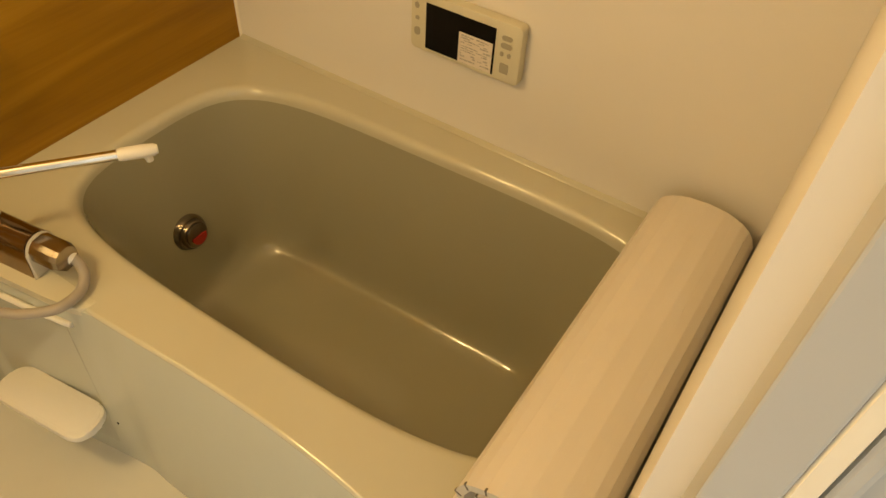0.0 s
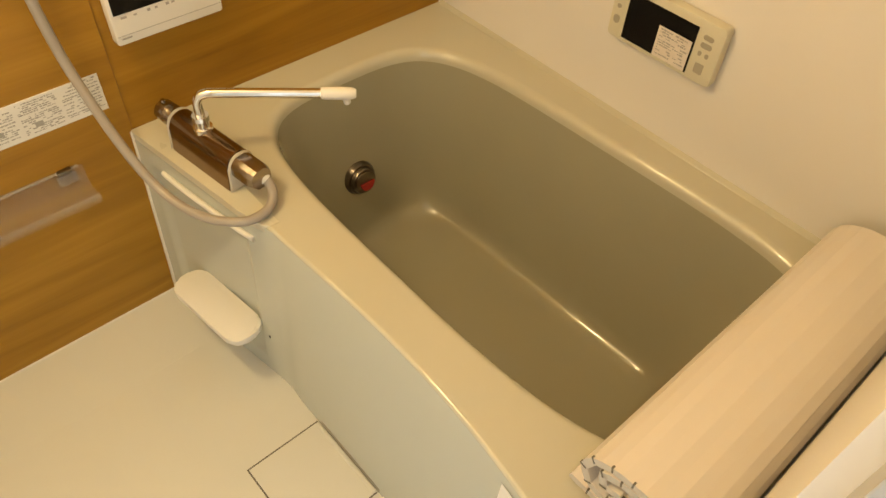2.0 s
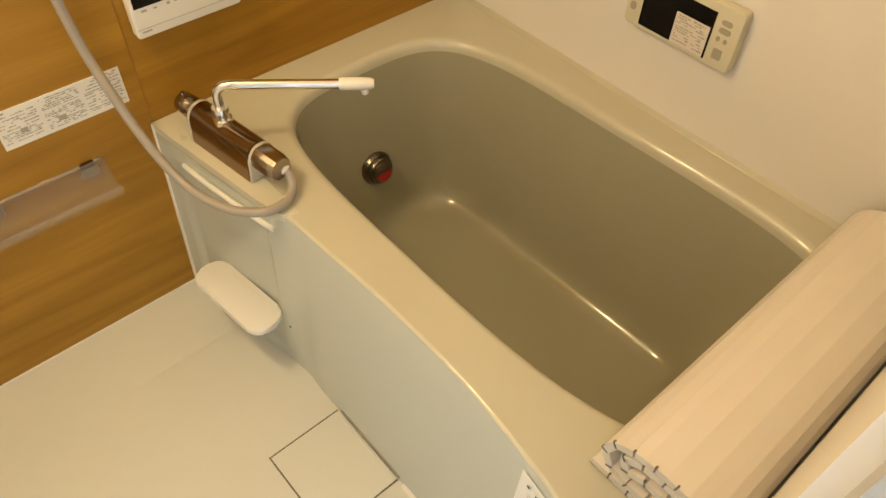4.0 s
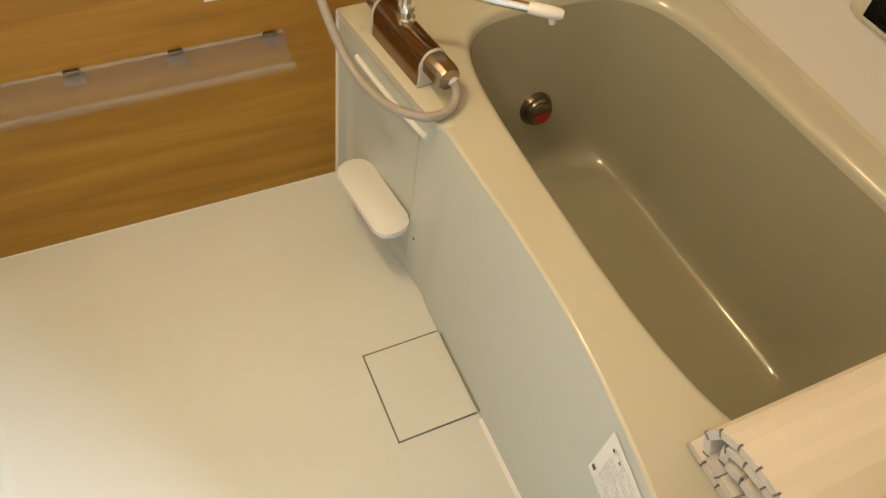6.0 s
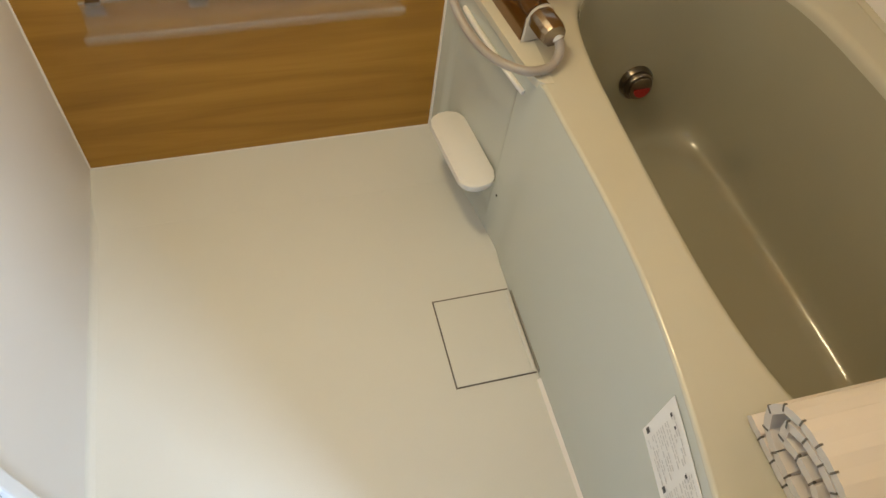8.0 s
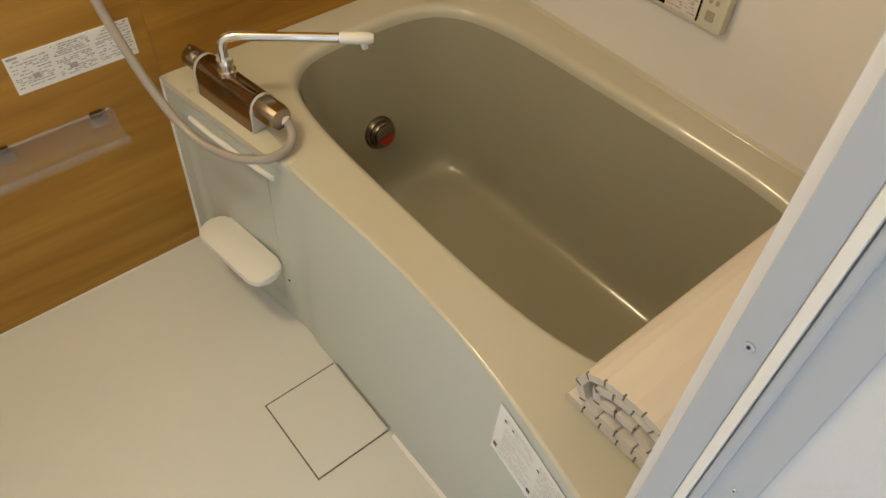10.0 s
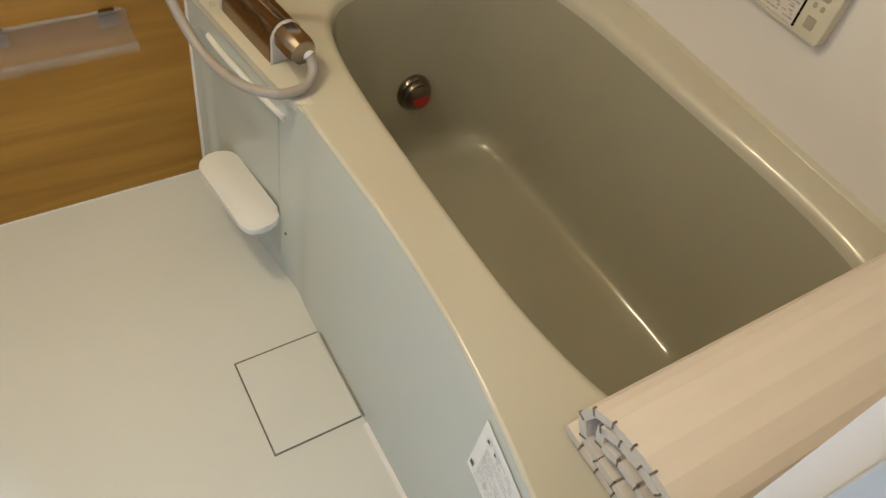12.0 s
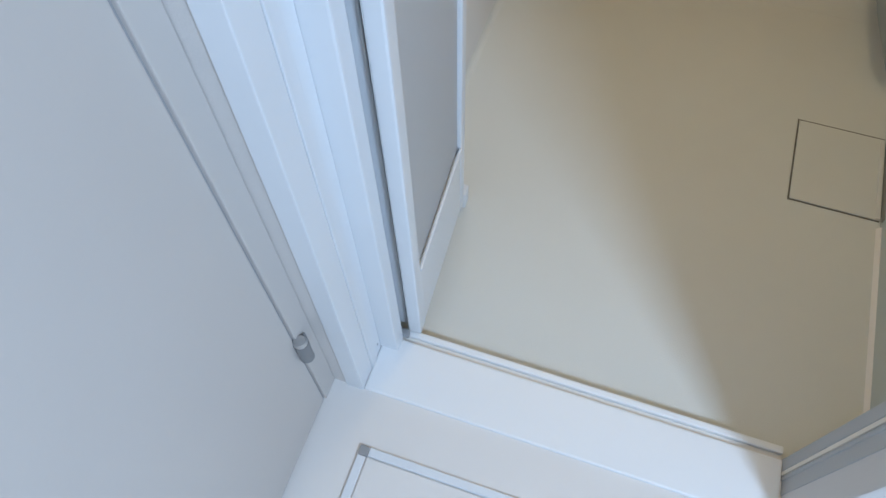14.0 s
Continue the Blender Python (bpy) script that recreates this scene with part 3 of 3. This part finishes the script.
# ---- clear rack on the wood ----
rack = thing("wall_rack", (0.41, -0.003, 0.41), "clear acrylic wall shelf with dark clips on the wooden wall", "shelf")
prof = [(-0.003, .450), (-0.006, .450), (-0.007, .425), (-0.012, .402), (-0.040, .399), (-0.056, .401), (-0.059, .414), (-0.062, .414), (-0.060, .397), (-0.040, .394), (-0.010, .397), (-0.003, .415)]
part("tray", prism(prof, "x", 0.112, 0.705), ACRYLIC, rack, smooth=30)
part("lip", tube([(0.112, -0.061, .416), (0.705, -0.061, .416)], 0.0035, 10), ACRYLIC, rack, smooth=60)
part("top_bar", box(0.112, 0.697, -0.0085, -0.003, 0.449, 0.4535, 0.001), RACK_EDGE, rack)
for cx in (0.137, 0.318, 0.497, 0.672):
    clip = part("clip", box(cx - .013, cx + .013, -0.013, -0.003, 0.447, 0.455, 0.002), DARK_STEEL, rack, "dark metal clip")
    part("tongue", box(cx - .018, cx + .018, -0.0125, -0.0105, 0.424, 0.4465, 0.0008), RACK_CLIP, clip, "smoky acrylic tongue")

# ---- mirror above the rack ----
mirror = thing("wall_mirror", (0.33, -0.0026, 0.65), "plain rectangular mirror with green edges clipped to the wooden wall", "mirror")
part("pane", box(0.132, 0.532, -0.0078, -0.0028, 0.647, 1.55, 0.0008, 1), GLASS_EDGE, mirror, "green glass edge")
part("silvering", box(0.1332, 0.5308, -0.0082, -0.0079, 0.6482, 1.5488), MIRROR, mirror, "silvered mirror face")
for cx in (0.165, 0.499):
    for z0 in (0.6425, 1.5435):
        part("clip", box(cx - .014, cx + .014, -0.0115, -0.0028, z0, z0 + .011, 0.0015), DARK_STEEL, mirror, "dark metal clip")

# ---- drain cover ----
drain = thing("drain_cover", (0.76, -0.59, 0), "cream square drain cover flush with the bathroom floor", "drain cover")
part("gap", box(0.6775, 0.845, -0.6905, -0.4885, 0.0003, 0.0012), TOE, drain, "dark joint round the cover")
part("cover", box(0.6806, 0.845, -0.6876, -0.4924, 0.0005, 0.0032, 0.0008), FLOOR, drain)
part("edge", box(0.836, 0.8445, -0.687, -0.498, 0.003, 0.0065, 0.0015), FLOOR, drain)

# ---- apron sticker ----
def on_apron(y, z, lift):
    return Vector((apron_x(y, z) - .0034 - lift, y, z))


note = thing("notice_sticker", (0.86, -1.02, 0.38), "white safety notice sticker with small print on the tub apron", "sticker")
b = bmesh.new()
grid = [[b.verts.new(on_apron(-0.943 - .184 * i / 8, (0.331 - .023 * i / 8) + (.119 + .014 * i / 8) * j / 4, 0.0006)) for i in range(9)] for j in range(5)]
for j in range(4):
    for i in range(8):
        b.faces.new((grid[j][i], grid[j][i + 1], grid[j + 1][i + 1], grid[j + 1][i]))
sheet = part("sheet", b, PAPER, note)
mod = sheet.modifiers.new("thick", "SOLIDIFY")
mod.thickness = 0.0008
rows_ = []
for z, h_ in ((.432, .003), (.425, .003), (.418, .004), (.409, .003), (.402, .003), (.392, .003), (.385, .003), (.378, .003), (.371, .003), (.360, .003), (.353, .003), (.346, .003), (.339, .003)):
    for y0 in (-0.962, -1.040):
        u = y0
        while u > y0 - .058:
            w = rnd.uniform(.004, .012)
            if rnd.random() < .78:
                rows_.append((u, u - w, z, h_ * rnd.uniform(.8, 1.1)))
            u -= w + .002
bars("print", note, lambda u, v, d: on_apron(u, v, d + .0016), rows_, INK_LIGHT)
bars("mark", note, lambda u, v, d: on_apron(u, v, d + .0018), [(-0.947, -0.955, .344, .010), (-1.028, -1.036, .336, .010), (-0.958, -0.963, .425, .006), (-0.976, -0.980, .425, .005), (-1.036, -1.041, .415, .006)], INK_DARK, "small dark symbols")

# ---- door frame, sill and folding door ----
frame_ob = tagged(new("door_frame"), "white aluminium bathroom door frame with screws", "door frame", kind="structure")
FY0, FY1 = -1.300, -1.1975
# right jamb in steps from the bath outwards, its shade put into a darker colour
part("jamb", box(DX1, DX1 + .030, -1.2173, FY1, 0.0, DTOP + .02, 0.0012), JAMB_SHADED, frame_ob)
part("stop", prism([(DX1 + .030, -1.2174), (DX1 + .0012, -1.2174), (DX1 + .0002, -1.2184), (DX1 + .0002, -1.2238), (DX1 + .0010, -1.2242), (DX1 + .030, -1.2242)], "z", 0.0, DTOP), GASKET, frame_ob, "cream gasket strip")
part("gap", box(DX1 + .004, DX1 + .030, -1.2249, -1.2243, 0.0, DTOP), GREY_PLASTIC, frame_ob)
part("bead", box(DX1 + .001, DX1 + .030, -1.2320, -1.2250, 0.0, DTOP, 0.002), JAMB_SHADED, frame_ob)
part("casing", box(DX1 + .003, DX1 + .030, -1.2540, -1.2300, 0.0, DTOP, 0.001), JAMB_SHADED, frame_ob)
part("reveal", box(DX1 + .0045, DX1 + .030, FY0, -1.2500, 0.0, DTOP, 0.004), ROOM_WALL, frame_ob)
for y0, y1, out in ((-1.302, -1.2635, 0.0), (-1.2630, -1.2440, .0018), (-1.2435, -1.2225, 0.0)):
    part("jamb", box(DX0 - .030, DX0 + out, y0, y1, 0.0, DTOP + .02, 0.0015), FRAME, frame_ob)
part("jamb", box(DX0 - .030, DX0 + .0305, -1.2220, -1.1955, 0.0, DTOP + .02, 0.003), FRAME, frame_ob)
part("channel", box(DX0 - .030, DX0 + .018, -1.1950, FY1 + .011, 0.0, DTOP + .02, 0.001), FRAME, frame_ob, "channel behind the leaf")
part("screw", tube([(DX0 - .002, -1.232, .060), (DX0 + .0012, -1.232, .060)], 0.0025, 10), ALU, frame_ob)
part("head", box(DX0 + .001, DX1 - .001, FY0, FY1, DTOP - .01, DTOP + .02, 0.003), FRAME, frame_ob)
sill = part("sill", box(DX0, DX1, -1.300, -1.200, 0.0, 0.030, 0.004), SILL, frame_ob, "white door sill")
part("sill_rail", box(DX0 + .012, DX1, -1.190, -1.178, 0.0, 0.028, 0.003), SILL, frame_ob)
part("sill_groove", box(DX0 + .012, DX1, -1.1995, -1.1905, 0.0, 0.020), SEAL, frame_ob)
for sy, sz, rr in ((-1.2085, 1.054, .0029), (-1.243, 0.941, .0016)):
    x_ = DX1 if sy > -1.22 else DX1 + .003
    s_ = part("screw", tube([(x_ + .001, sy, sz), (x_ - .0008, sy, sz), (x_ - .0012, sy, sz)], [rr, rr, rr * .85], 16), ALU, frame_ob, "small steel screw", 40)
    part("slot", tube([(x_ - .0010, sy, sz), (x_ - .0016, sy, sz)], rr * .38, 8), DARK, s_)

door = thing("folding_door", (0.10, -1.05, 0.03), "white folding bathroom door with a frosted panel, folded open", "door")
for sx, y_in, y_out in ((0.105, -0.905, -1.182), (0.077, -0.915, -1.170)):
    leaf = part("leaf", box(sx - .012, sx + .010, y_out, y_out + .026, 0.032, DTOP - .015, 0.003), FRAME, door, "white aluminium leaf frame")
    part("stile", box(sx - .012, sx + .010, y_in - .022, y_in, 0.032, DTOP - .015, 0.003), FRAME, leaf)
    part("bottom_rail", box(sx - .011, sx + .009, y_out + .0265, y_in - .0225, 0.034, 0.215, 0.003), FRAME, leaf)
    part("top_rail", box(sx - .011, sx + .009, y_out + .0265, y_in - .0225, DTOP - .08, DTOP - .016, 0.003), FRAME, leaf)
    part("glazing_bead", box(sx + .006, sx + .0115, y_out + .0265, y_in - .0225, 0.2155, 0.223, 0.002), FRAME, leaf)
    part("pane", box(sx - .003, sx + .003, y_out + .024, y_in - .020, 0.2135, DTOP - .075), PANEL, leaf, "frosted resin pane")
pull = part("handle", prism(round_rect(-1.166, -1.102, 0.876, 1.120, 0.0315, 8), "x", 0.1155, 0.1300, 0.005), FRAME, door, "white pull handle with rounded ends", 40)
part("grip", tube(spline([(0.126, -1.134, .906), (0.146, -1.134, .910), (0.158, -1.134, .935), (0.158, -1.134, 1.061), (0.146, -1.134, 1.086), (0.126, -1.134, 1.090)], 6), 0.0115, 16), FRAME, pull, smooth=60)
part("pivot_shoe", box(0.062, 0.118, -0.9045, -0.880, 0.003, 0.050, 0.004), FRAME, door, "white pivot foot")
part("pivot_bracket", box(0.0795, 0.0965, -1.1950, -1.184, 0.0285, 0.043, 0.002), GREY_PLASTIC, door, "grey pivot bracket")

swing = Matrix.Translation((0.117, -1.17, 0))
door.matrix_world = swing @ Matrix.Rotation(radians(3), 4, "Z") @ swing.inverted() @ door.matrix_world

# ---- dressing room outside ----
RF = 0.025
structure("floor_dressing_room", box(-0.06, 2.0, -3.0, -1.205, -0.06, RF), ROOM_FLOOR, "white sheet floor of the dressing room")
structure("wall_dressing_west", box(-0.12, -0.006, -3.0, -1.275, RF, 2.4), ROOM_WALL, "white dressing room wall")
structure("wall_dressing_south", box(-0.12, 2.0, -3.06, -3.0, -0.06, 2.4), ROOM_WALL, "white dressing room wall")
structure("wall_dressing_east", box(2.0, 2.06, -3.06, -1.27, -0.06, 2.4), ROOM_WALL, "white dressing room wall")
b = box(DX1 + .030, 2.0, -1.290, -1.276, RF, 2.4)
box(-0.006, DX0 - .0305, -1.299, -1.276, RF, 2.4, bm=b)
box(DX0 - .030, DX1 + .030, -1.290, -1.276, DTOP + .02, 2.4, bm=b)
structure("wall_dressing_north", b, ROOM_WALL, "white dressing room wall beside the bath door")
structure("ceiling_dressing_room", box(-0.12, 2.06, -3.06, -1.27, 2.4, 2.45), ROOM_WALL, "white dressing room ceiling")

room_door = thing("room_door", (-0.01, -1.75, RF), "white flush door with a grey hinge in the dressing room", "door")
part("leaf", box(-0.005, 0.004, -2.15, -1.3388, RF + .006, 2.0, 0.002), DOOR_GREY, room_door)
part("casing", box(-0.005, 0.006, -1.335, -1.2995, RF + .0005, 2.03, 0.002), DOOR_GREY, room_door)
part("gap", box(-0.0055, 0.001, -1.3390, -1.3345, RF + .002, 2.0), GREY_PLASTIC, room_door, "grey gap beside the leaf")
hg = part("hinge", tube([(0.011, -1.3345, .226), (0.011, -1.3345, .277)], 0.0105, 16), HINGE, room_door, "grey flag hinge", 40)
part("hinge_cap", tube([(0.011, -1.3345, .278), (0.011, -1.3345, .285)], [0.0100, 0.008], 16), ALU, hg)
part("hinge_plate", box(0.0062, 0.010, -1.333, -1.318, .232, .274, 0.001), HINGE, hg)

hatch = thing("floor_hatch", (0.3, -1.6, RF), "white floor hatch with a slim frame and grey corners", "hatch")
HX0, HX1, HY0, HY1 = 0.088, 0.62, -1.95, -1.386
part("lid_panel", box(HX0 + .016, HX1 - .016, HY0 + .016, HY1 - .016, RF, RF + .003, 0.001), ROOM_FLOOR, hatch)
for bb in ((HX0 + .016, HX1 - .016, HY1 - .014, HY1, 0), (HX0 + .016, HX1 - .016, HY0, HY0 + .014, 0), (HX0, HX0 + .014, HY0 + .016, HY1 - .016, 0), (HX1 - .014, HX1, HY0 + .016, HY1 - .016, 0)):
    part("frame_bar", box(*bb[:4], RF, RF + .0055, 0.002), FRAME, hatch)
for cx, cy in ((HX0, HY1 - .016), (HX1 - .016, HY1 - .016), (HX0, HY0), (HX1 - .016, HY0)):
    part("corner", box(cx, cx + .016, cy, cy + .016, RF, RF + .0065, 0.002), GREY_PLASTIC, hatch, "grey plastic corner")
